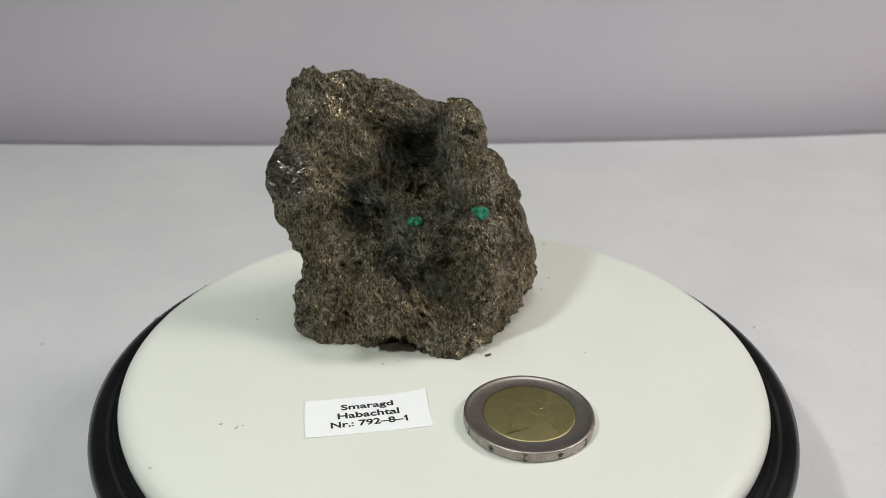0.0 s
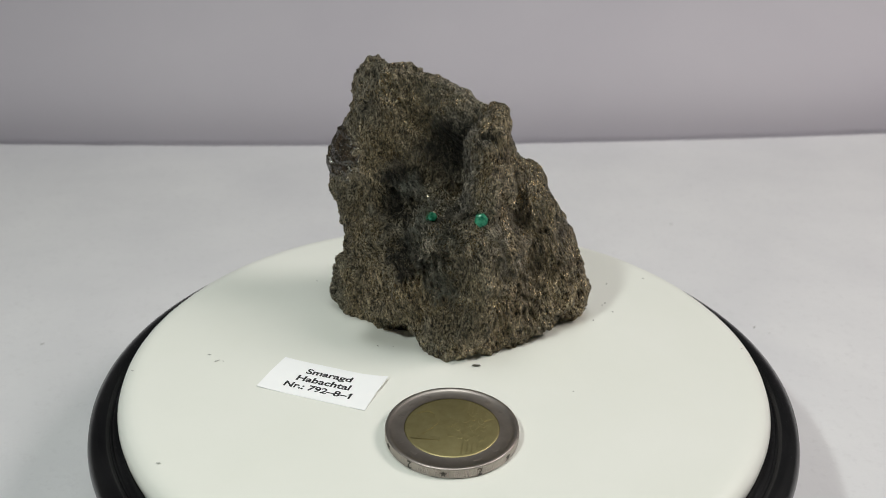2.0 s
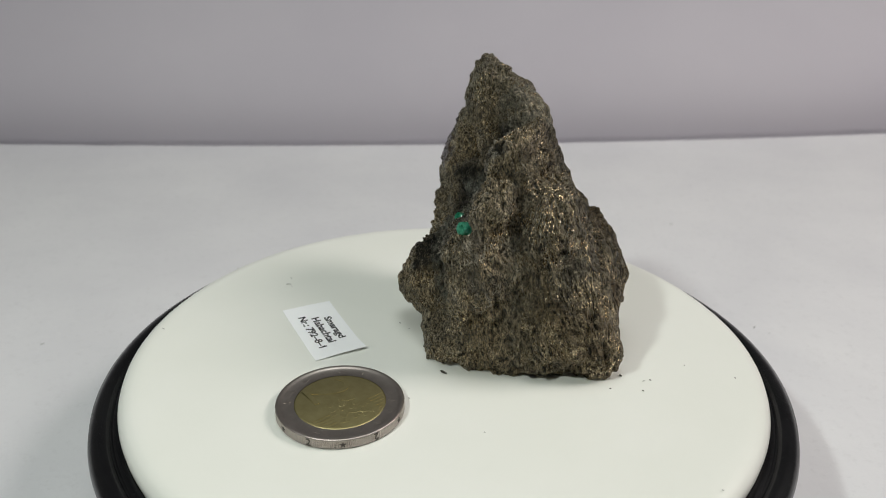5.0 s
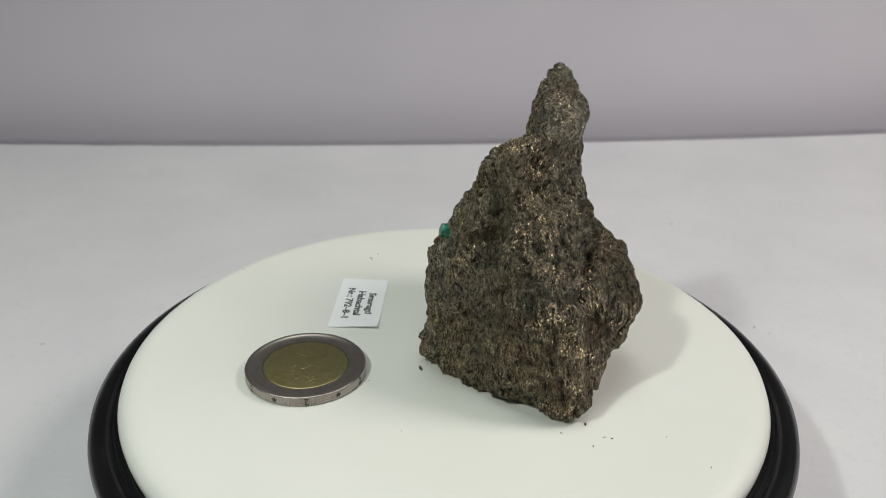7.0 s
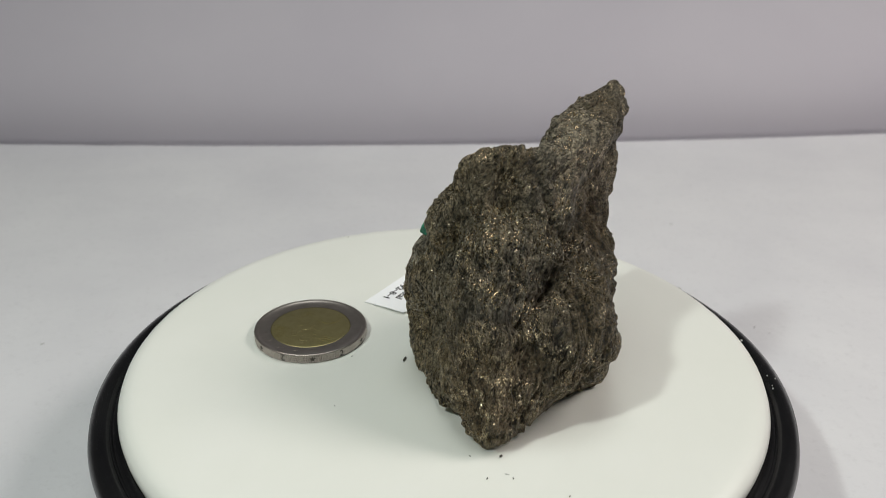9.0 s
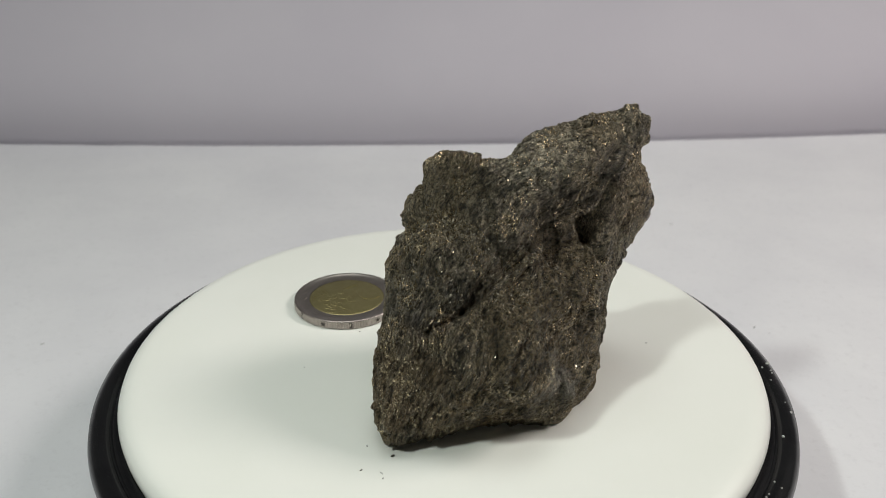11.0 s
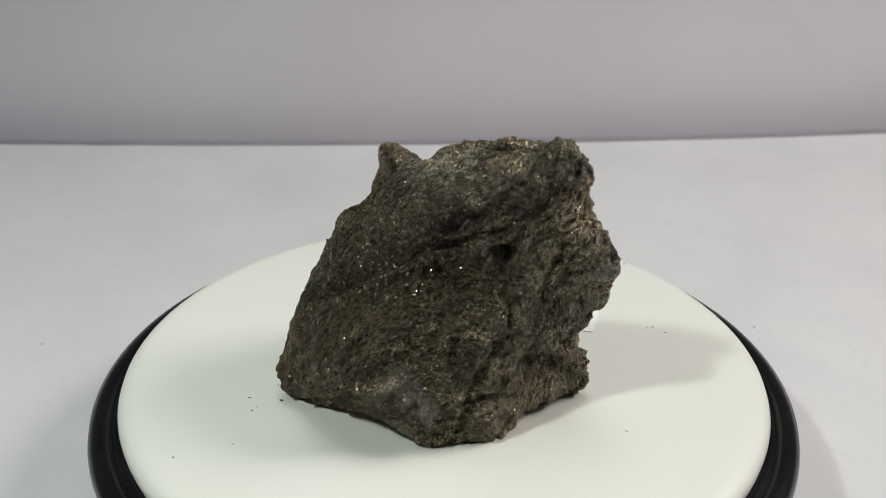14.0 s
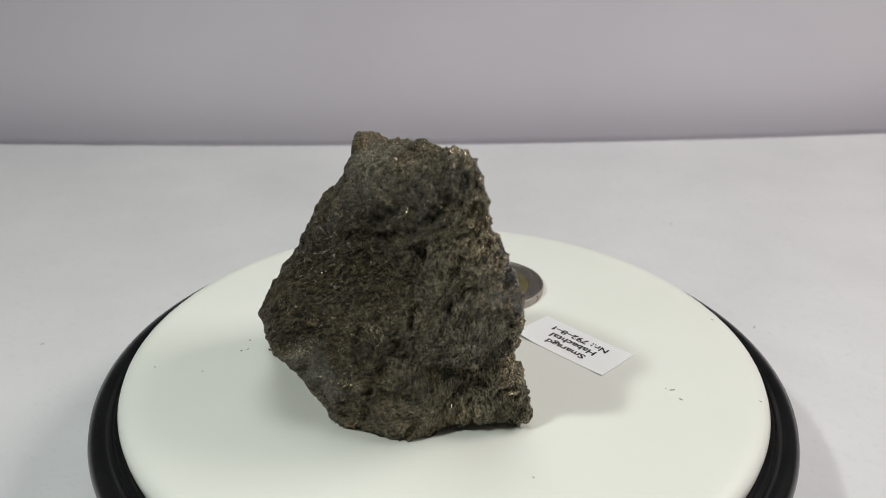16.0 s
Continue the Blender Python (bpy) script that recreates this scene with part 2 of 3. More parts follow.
def lettering(name, body, width, height, thick, material, parent, at, turn=None, bold=0.0, bend=None):
    """Raised type, centred at a place on its thing, drawn to a given width and height."""
    curve = bpy.data.curves.new(name, "FONT")
    curve.body, curve.extrude = body, 0.5
    curve.resolution_u, curve.offset = 3, bold
    made = bpy.data.objects.new(name, curve)
    me = bpy.data.meshes.new_from_object(made)
    bpy.data.objects.remove(made)
    co = np.array([v.co for v in me.vertices])
    lo, hi = co.min(0), co.max(0)
    co = (co - (lo + hi) / 2) * np.array((width, height, thick)) / (hi - lo)
    if bend:
        co[:, 2] += [bend(x + at[0], y + at[1]) for x, y, z in co]
    me.vertices.foreach_set("co", co.ravel())
    me.update()
    me.materials.clear()
    me.materials.append(material)
    ob = new(name, me)
    ob.parent = parent
    ob.matrix_basis = Matrix.Translation(at) @ (turn or Matrix())
    return ob


# ---- setting ----
tagged(slab("table", -1.2, 1.2, -1.2, 1.2, TABLE_Z - 0.03, TABLE_Z, TABLETOP), "smooth white tabletop with a faintly mottled surface", "table", "", "structure")
for name, box in (("wall_north", (-1.25, 1.25, 1.2, 1.25)), ("wall_south", (-1.25, 1.25, -1.25, -1.2)), ("wall_east", (1.2, 1.25, -1.2, 1.2)), ("wall_west", (-1.25, -1.2, -1.2, 1.2))):
    tagged(slab(name, *box, TABLE_Z - 0.03, 1.3, ROOM), "plain painted room wall", "wall", "", "structure")
tagged(slab("ceiling", -1.25, 1.25, -1.25, 1.25, 1.3, 1.35, ROOM), "plain painted ceiling", "ceiling", "", "structure")


def white_sheet():
    """A sheet of card that stands at the back of the table and leans away more the higher it goes."""
    nx, nz, thick = 40, 28, 0.002
    verts, faces = [], []
    for side in (0, 1):
        for j in range(nz + 1):
            h = 0.11 * j / nz
            for i in range(nx + 1):
                x = -0.55 + 1.1 * i / nx
                verts.append((x, 0.2465 + 0.073 * x + 0.18 * x * x - 0.3 * h + 14.0 * h * h + side * thick, TABLE_Z + h))
    row, layer = nx + 1, (nx + 1) * (nz + 1)
    for j in range(nz):
        for i in range(nx):
            a = j * row + i
            faces += [(a, a + 1, a + row + 1, a + row), (layer + a, layer + a + row, layer + a + row + 1, layer + a + 1)]
    for i in range(nx):
        faces += [(i, layer + i, layer + i + 1, i + 1), (nz * row + i, nz * row + i + 1, layer + nz * row + i + 1, layer + nz * row + i)]
    for j in range(nz):
        a, b = j * row, j * row + nx
        faces += [(a, a + row, layer + a + row, layer + a), (b, layer + b, layer + b + row, b + row)]
    return tagged(mesh_of("backdrop", verts, faces, SHEET), "plain white card sheet standing behind the turntable", "backdrop", "", "structure")


white_sheet()

# ---- turntable ----
base = tagged(new("turntable"), "low round black plastic turntable base on the white table", "turntable")
base.location = (0, 0, TABLE_Z)
lathe("housing", [(0.0001, 0.0155), (0.0715, 0.0155), (0.0738, 0.0145), (0.0745, 0.012), (0.0745, 0.003), (0.0735, 0.0012), (0.0001, 0.0012)], BLACK, parent=base)
for i in range(4):
    foot = lathe("rubber_foot", [(0.0001, 0.0014), (0.006, 0.0014), (0.006, 0.0), (0.0001, 0.0)], BLACK, 24, base)
    foot.location = (0.06 * math.cos(radians(45 + 90 * i)), 0.06 * math.sin(radians(45 + 90 * i)), 0)

plate = tagged(new("turntable_plate"), "round white plastic turntable plate with a glossy black rim", "turntable plate")
lathe("platter", [(0.0001, 0), (0.03, 0), (0.0655, 0), (0.0672, -0.00012), (0.0688, -0.0006), (0.0699, -0.0015), (0.0704, -0.0027), (0.0702, -0.0042), (0.0696, -0.0052), (0.0001, -0.0052)], PLATTER, 256, plate, "smooth white plastic disc")
lathe("rim", [(0.068, -0.0050), (0.0710, -0.0048), (0.0716, -0.0049), (0.0719, -0.0055), (0.0723, -0.0055), (0.0727, -0.0048), (0.0738, -0.0046), (0.0752, -0.0050), (0.0764, -0.0059), (0.0768, -0.0074), (0.0765, -0.0096), (0.0762, -0.0116), (0.0748, -0.0126), (0.0745, -0.0158), (0.05, -0.0158)], BLACK, 256, plate, "glossy black rubber rim")
rng = random.Random(4)
for i in range(14):
    a, r = radians(rng.uniform(118, 168)), rng.uniform(0.0728, 0.0764)
    bm = bmesh.new()
    bmesh.ops.create_icosphere(bm, subdivisions=1, radius=rng.uniform(0.00012, 0.00034))
    grain = part("dust_grain", bm, DUST, plate, "pale dust grain on the black rim", True)
    grain.location = (r * math.cos(a), r * math.sin(a), -0.0046 - max(0.0, r - 0.0745) * 0.5)

# ---- stone: flat cleavage faces, then knobs and hollows (bearing, elevation, size, spread) ----
FACES = [
    (92.3, 55.2, 19.4), (-86.6, 54.4, 18.8), (-87.4, 54.1, 18.6), (-30.1, 50.8, 24.2),
    (165.1, 47.4, 22.9), (75.8, 36.1, 14.4), (61, 33.2, 15.6), (-108.6, 33.1, 14.4),
    (50.9, 29.4, 17.4), (-121.1, 25.3, 18.7), (-59.6, 24.3, 21.7), (-134.3, 19.7, 31.7),
    (122.1, 14.1, 14.7), (61.1, 1, 16.4), (-105.2, -3.6, 23.8), (-128.4, -4.6, 23.4),
    (-36.1, -10.6, 25.3), (-75.2, -11.7, 24), (141.3, -12.3, 17.4), (117.1, -16.6, 15.1),
    (114.3, -23.3, 15.3), (26.5, -26.7, 21), (49, -30, 18.2), (150.3, -30.8, 20.7),
    (-104.3, -31.6, 25.1), (93.6, -36.4, 26), (-34.9, -38.1, 34.2), (-17.2, -38.9, 20.9),
    (76.8, -44.1, 15.9), (162.1, -47.2, 35.2), (15.4, -61.1, 18.4), (148.1, -63, 22.2),
]
KNOBS = [
    (-95.9, 69.6, 0.194, 0.352), (81, 68.9, 0.103, 0.464), (-173.3, 62.8, 0.037, 0.316), (102.2, 59.2, 0.108, 0.363),
    (-175.7, 46.6, 0.4, 0.287), (-173.6, 21.8, 0.133, 0.477), (-169.2, 20.2, 0.302, 0.363), (126, 13.4, 0.04, 0.284),
    (67.5, -23.8, 0.217, 0.342), (-90.7, -27.1, 0.196, 0.336), (28.4, -36.1, 0.172, 0.3), (-152.9, -36.9, 0.392, 0.28),
    (37.8, -36.9, 0.108, 0.426), (35.4, -51.2, 0.142, 0.447), (-54.1, -53, 0.066, 0.357), (-48.8, -57.1, 0.179, 0.354),
    (136.5, -58.7, 0.234, 0.494), (122.8, -61.7, 0.151, 0.584), (-47, -62.7, 0.137, 0.358), (133.2, -62.8, 0.199, 0.435),
    (16.8, -65.1, 0.082, 0.425), (98.2, -67.3, 0.129, 0.572),
]
SMALL_KNOBS = [
    (-11.5, 70.5, 0.177, 0.155), (-60.8, 64.1, 0.083, 0.202), (-50.4, 57.5, 0.12, 0.155), (-171.4, 48.9, 0.081, 0.251),
    (178.3, 44.4, 0.241, 0.155), (-46.7, 28.5, 0.117, 0.177), (60.7, 17.9, 0.079, 0.165), (-101.2, -3.1, 0.031, 0.254),
    (93, -29.7, 0.138, 0.155), (-115.1, -30.7, 0.226, 0.155), (22.7, -41.2, 0.249, 0.233), (26.3, -44.1, 0.145, 0.155),
    (-15, -53.7, 0.259, 0.207),
]
HOLLOWS = [
    (96, 52.6, -0.106, 0.315), (-121.4, 43, -0.279, 0.303), (-117.1, 39.2, -0.291, 0.344), (134.9, 34.7, -0.196, 0.31),
    (144.9, 32.2, -0.227, 0.28), (-108.3, 24.1, -0.173, 0.398), (-18.1, 23.9, -0.207, 0.277), (88.2, 22.2, -0.069, 0.274),
    (91.4, 21.7, -0.071, 0.279), (56.3, 19.3, -0.031, 0.291), (-19.5, 12.9, -0.039, 0.28), (-17, 3.5, -0.137, 0.295),
    (114.8, -25.2, -0.118, 0.316), (-126, -61.5, -0.194, 0.287),
]
SMALL_HOLLOWS = [
    (-63.4, 81.3, -0.207, 0.155), (-111.3, 71.8, -0.231, 0.187), (6.4, 56.8, -0.186, 0.155), (29.4, 51.4, -0.102, 0.257),
    (-8, 50.7, -0.122, 0.202), (-149.1, 36.3, -0.3, 0.177), (-150.6, 36.1, -0.3, 0.17), (152, 31.7, -0.186, 0.25),
    (167.4, 27.6, -0.3, 0.168), (-24.2, 9.7, -0.068, 0.254), (55, 8.7, -0.07, 0.266), (52.4, 7.9, -0.105, 0.258),
    (-143.7, 4.2, -0.3, 0.155), (179.4, 3.9, -0.153, 0.155), (9.2, 2.1, -0.104, 0.218), (-135.2, -11.5, -0.3, 0.227),
    (-83.9, -17, -0.11, 0.235), (-165.7, -22.1, -0.107, 0.155), (-84.2, -22.2, -0.205, 0.197), (-77.2, -25.8, -0.268, 0.164),
    (39.6, -26.4, -0.223, 0.155), (-17.5, -31, -0.12, 0.261), (-173.6, -37.1, -0.186, 0.219),
]
CHIPS = [
    (175.9, 55, -0.012, 0.075), (-52.6, 45.5, -0.02, 0.075), (176.3, 44.8, 0.013, 0.075), (-177.1, 35.4, -0.013, 0.075),
    (171.6, 19.9, -0.03, 0.075), (-154.6, 15.2, 0.032, 0.075), (-154.6, 15.2, 0.024, 0.075), (-149.7, 5.9, -0.024, 0.075),
    (-136.8, -26.7, -0.033, 0.075), (-136.8, -26.7, -0.046, 0.075), (-136.8, -26.7, -0.047, 0.075), (-136.8, -26.7, -0.049, 0.075),
    (-136.8, -26.7, -0.047, 0.075), (-136.8, -26.7, -0.029, 0.075), (-133.9, -39.6, -0.021, 0.075), (-133.9, -39.6, -0.018, 0.075),
    (-133.9, -39.6, -0.027, 0.075), (-133.9, -39.6, -0.038, 0.075), (-133.9, -39.6, -0.039, 0.075), (-133.9, -39.6, -0.041, 0.075),
    (-133.7, -40.1, -0.04, 0.075), (-141.3, -43.2, 0.026, 0.075), (-141.3, -43.2, 0.022, 0.075), (39.7, -46.6, -0.017, 0.075),
    (39.9, -48.4, -0.017, 0.075),
]
CORE = np.array((-4, 19, 28))


def way(a, e):
    return np.array((math.cos(radians(a)) * math.cos(radians(e)), math.sin(radians(a)) * math.cos(radians(e)), math.sin(radians(e))))


def stone_radius(d):
    """Distance of the surface from the core, in millimetres."""
    q = np.array([way(a, e) / h for a, e, h in FACES] + [(0, 0, -1 / CORE[2])])
    u = d @ q.T * 728
    top = u.max(1, keepdims=True)
    r = 728 / (top[:, 0] + np.log(np.exp(u - top).sum(1)))
    swell = np.ones(len(d))
    for a, e, height, width in KNOBS + SMALL_KNOBS + HOLLOWS + SMALL_HOLLOWS + CHIPS:
        swell += height * np.exp((d @ way(a, e) - 1) / width ** 2)
    return r * swell


GRADS = np.random.RandomState(7).normal(size=(4096, 3))
GRADS /= np.linalg.norm(GRADS, axis=1, keepdims=True)


def rough(p, size, seed):
    """Gradient noise over points p (mm), with lumps of the given size."""
    p = p / np.asarray(size) + seed * 17.3
    i = np.floor(p).astype(np.int64)
    f = p - i
    w = f * f * f * (f * (f * 6 - 15) + 10)
    total = np.zeros(len(p))
    for dx in (0, 1):
        for dy in (0, 1):
            for dz in (0, 1):
                c = i + (dx, dy, dz)
                g = GRADS[(c[:, 0] * 73856093 ^ c[:, 1] * 19349663 ^ c[:, 2] * 83492791 ^ seed * 2654435761) & 4095]
                k = (w[:, 0] if dx else 1 - w[:, 0]) * (w[:, 1] if dy else 1 - w[:, 1]) * (w[:, 2] if dz else 1 - w[:, 2])
                total += k * (g * (f - (dx, dy, dz))).sum(1)
    return total


def chipped(p, size, seed, crisp=26.0):
    """Flat chips: cells of the given size (mm), each a small plane with a lean and a height of its own, with narrow steps between them."""
    p = p / size + seed * 11.7
    cell = np.floor(p).astype(np.int64)
    top, total, weight = np.full(len(p), 9.0), np.zeros(len(p)), np.zeros(len(p))
    rounds = []
    for dx in (-1, 0, 1):
        for dy in (-1, 0, 1):
            for dz in (-1, 0, 1):
                c = cell + (dx, dy, dz)
                h = (c[:, 0] * 73856093 ^ c[:, 1] * 19349663 ^ c[:, 2] * 83492791 ^ seed * 2654435761) & 4095
                off = p - c - 0.5 - 0.42 * GRADS[(h * 7 + 5) & 4095]
                d2 = (off * off).sum(1)
                rounds.append((d2, 0.9 * (off * GRADS[h]).sum(1) + 0.55 * GRADS[(h * 13 + 1) & 4095][:, 0]))
                top = np.minimum(top, d2)
    for d2, value in rounds:
        w = np.exp(-crisp * (d2 - top))
        total += w * value
        weight += w
    return total / weight


def along(d, far, line):
    """How far points lie from a broken line drawn over the stone, seen from its core, and how far above it. d: directions, far: distances."""
    ways = np.array(line, float) - CORE
    ways = np.concatenate([ways[:1]] + [a + (b - a) * np.array([[0.34], [0.67], [1.0]]) for a, b in zip(ways[:-1], ways[1:])])
    ways /= np.linalg.norm(ways, axis=1, keepdims=True)
    mid = ways.mean(0)
    pick = np.nonzero(np.linalg.norm(d - mid, axis=1) < np.linalg.norm(ways - mid, axis=1).max() + 0.4)[0]
    best, side = np.full(len(d), 99.0), np.zeros(len(d))
    q, near, up = d[pick], np.full(len(pick), 99.0), np.zeros(len(pick))
    for a, b in zip(ways[:-1], ways[1:]):
        s = np.clip((q - a) @ (b - a) / ((b - a) @ (b - a)), 0, 1)
        off = q - a - s[:, None] * (b - a)
        gap = np.linalg.norm(off, axis=1)
        up = np.where(gap < near, off[:, 2], up)
        near = np.minimum(near, gap)
    best[pick], side[pick] = near * far[pick], up * far[pick]
    return best, side


# cracks and pits: places in millimetres from the plate's middle, depth and width
CRACKS = [
    ([(-33, 9, 50), (-33.5, 8, 41), (-33, 7.5, 33), (-32, 6.5, 26)], 1.3, 0.6),
    ([(14, 31, 24), (0.3, 31.6, 32.8), (-10.8, 26.5, 38), (-22.2, 23.8, 42)], 1.3, 0.5),
    ([(-28.3, 22, 48.8), (-32.6, 20.6, 50.4), (-35.3, 18.1, 50.4)], 1.2, 0.8),
    ([(-36.4, 11.3, 23.4), (-31, 12.5, 18), (-26.8, 13.8, 13.9), (-27.2, 17.5, 9.8)], 1.7, 0.8),
    ([(-29.7, 19.4, 30.8), (-33.8, 19.8, 36.5)], 1.2, 0.5),
    ([(-0.1, 25.1, 43.2), (1.4, 27.7, 37.3)], 0.6, 0.6),
    ([(2.7, 29.4, 31.3), (7.4, 29.0, 26.2), (10.7, 31.0, 24.2)], 0.6, 0.5),
    ([(-19.5, 21.6, 41), (-20.8, 22, 36.4), (-22.5, 23.8, 32), (-24.3, 25.4, 25.5)], 1.8, 0.55),
    ([(-23.2, 27.3, 21.7), (-20, 30.5, 13.9), (-18.3, 31.1, 3.5)], 1.1, 0.8),
    ([(-32.2, 19.9, 41.2), (-30, 21.3, 34.7), (-29.5, 20.8, 29.8)], 1.2, 0.5),
    ([(-26, 23, 17), (-29, 17, 14), (-33, 11, 14)], 1.3, 0.8),
    ([(0.2, 24.8, 45.8), (0.6, 28.2, 38.9), (-1.4, 30.4, 34.3)], 1.0, 0.9),
]
# long swells and troughs: height and width
SWELLS = [
    ([(6, 14.5, 50.5), (6.8, 10.7, 47.3), (8.1, 7.5, 42.2), (9.2, 3.3, 36.1)], 0.7, 1.6),
    ([(-14, 13.5, 45), (-8, 13.5, 42), (-4, 10.5, 36)], -2.8, 3.2),
    ([(10.1, 12.8, 41.3), (10.5, 12.2, 34.4), (13.6, 12, 28)], -1.7, 1.7),
    ([(10.5, 3, 29.5), (14, 4.7, 24.4), (13.3, 5, 16.7)], 0.7, 1.8),
    ([(15.3, 14.6, 26.6), (15.4, 12.9, 16.4), (17.1, 12.7, 8.9)], -1.0, 1.8),
    ([(-8, 0, 24), (-1.5, -0.9, 15.1), (6.1, -3.6, 9.5)], -2.0, 2.6),
    ([(6.5, 18.5, 47.5), (2.5, 22, 48)], -1.5, 1.7),
    ([(3.1, 22.4, 46), (12.4, 19.6, 37.8), (17.3, 18.6, 27.6)], 0.8, 1.6),
    ([(15.2, 29, 25.9), (19.2, 30.1, 16.3), (22, 31.6, 6)], 0.7, 1.2),
    ([(-27.5, 20, 16), (-30.3, 13.2, 11)], -1.5, 2.2),
    ([(8, 8, 43.5), (9, 13.5, 43)], -1.3, 1.0),
    ([(15.1, 34, 12.8), (-7.1, 38.6, 17), (-13.9, 34.3, 8.1)], 0.8, 1.3),
]
# more of them, round the back
FURROWS = [
    ([(-6.4, 28.4, 41), (-14.3, 25.9, 43.7), (-22.4, 24.3, 45.6)], -1.3, 2.2),
    ([(-2.8, 23.3, 50.4), (-12.1, 24.5, 52.6), (-22.1, 24.2, 53.6)], 1.5, 2.2),
    ([(-5.5, 31.6, 33.3), (-0.7, 35.8, 29.3)], -0.7, 1.6),
]
# ledges: the rock steps back above the line
LEDGES = [
    ([(14, 31, 24), (0.3, 31.6, 32.8), (-10.8, 26.5, 38), (-22.2, 23.8, 42)], 1.3, 2.6),
    ([(6.5, 13, 51.5), (2, 19, 52.3), (-3, 24, 50), (-4, 26.5, 46)], 1.2, 2.6),
    ([(-33, 20, 29), (-36, 17, 27)], 0.8, 2.5),
]
# pits (and, below zero, warts)
PITS = [((-17, 2, 2.5), -2.6, 4.0), ((6.5, 13.5, 51), -1.2, 1.9), ((-4.5, 15.7, 42.5), 1.8, 3.2), ((-18.9, 9.5, 27.2), 1.4, 2.2), ((-13.4, -6.9, 13.6), 3.2, 4.0), ((-8.2, 14.3, 43), 2.2, 2.4), ((-16.8, 12, 35), 1.8, 2.0), ((-12.7, 13.5, 33.6), 1.2, 1.6), ((-1.0, 5.0, 32.6), 1.8, 1.6), ((1.0, 2.5, 31), 1.3, 1.3), ((4.4, 8.7, 47.9), 1.2, 1.2), ((7.4, 0.1, 30.3), 1.0, 1.1), ((-15, 3, 23), 1.3, 2.2), ((-20.8, 22.0, 37.2), 5.0, 1.7), ((-21.4, 22.8, 34.8), 2.6, 0.9), ((0, 9, 37), 2.0, 2.2), ((-6, 9, 37), 1.6, 2.0), ((-13, 7, 25), 1.8, 3.0), ((-10, 3, 20), 1.3, 2.6), ((-14, 3.5, 15), 1.4, 2.6), ((3, 4, 27.5), 1.2, 1.5), ((6.5, 11.5, 48.5), -1.2, 2.0), ((8, 6.5, 41.5), -0.3, 2.0), ((7.5, 9, 45), 1.0, 1.2), ((8.5, 4, 36.5), 1.0, 1.3), ((-28, 21, 20), 0.9, 1.2), ((-20, 25, 30), 0.6, 0.9)]


# tufts of needles: place, spread, count, heading (none: they fan out), length
TUFTS = [
    ((-16.4, 13.7, 37.8), 2.2, 45, None, 1.4), ((-11.4, 13.4, 32.5), 2.2, 45, None, 1.4), ((-4, 5, 29.5), 2.0, 45, None, 1.4), ((10, 2, 34), 2.0, 45, None, 1.6),
    ((11, 2, 29), 2.6, 90, (0.2, 0, -1), 3.2), ((1.5, 9, 43), 2.8, 130, (0.1, -0.5, -1), 3.2), ((-7, 2, 23), 3.6, 150, (0.6, -0.4, -0.9), 3.4), ((-2.5, -0.5, 17.5), 3.2, 120, (0.5, -0.2, -1), 3.2),
    ((-5, 1.5, 24.5), 1.6, 60, (0.5, -0.3, -1), 3.2), ((-22, 8, 26), 3.4, 70, (0.7, -0.3, -0.6), 2.4), ((14, 5, 20), 3.4, 100, (0.1, 0.1, -1), 2.8), ((6, -1, 10), 4.0, 50, (0.3, 0, -1), 2.0),
]


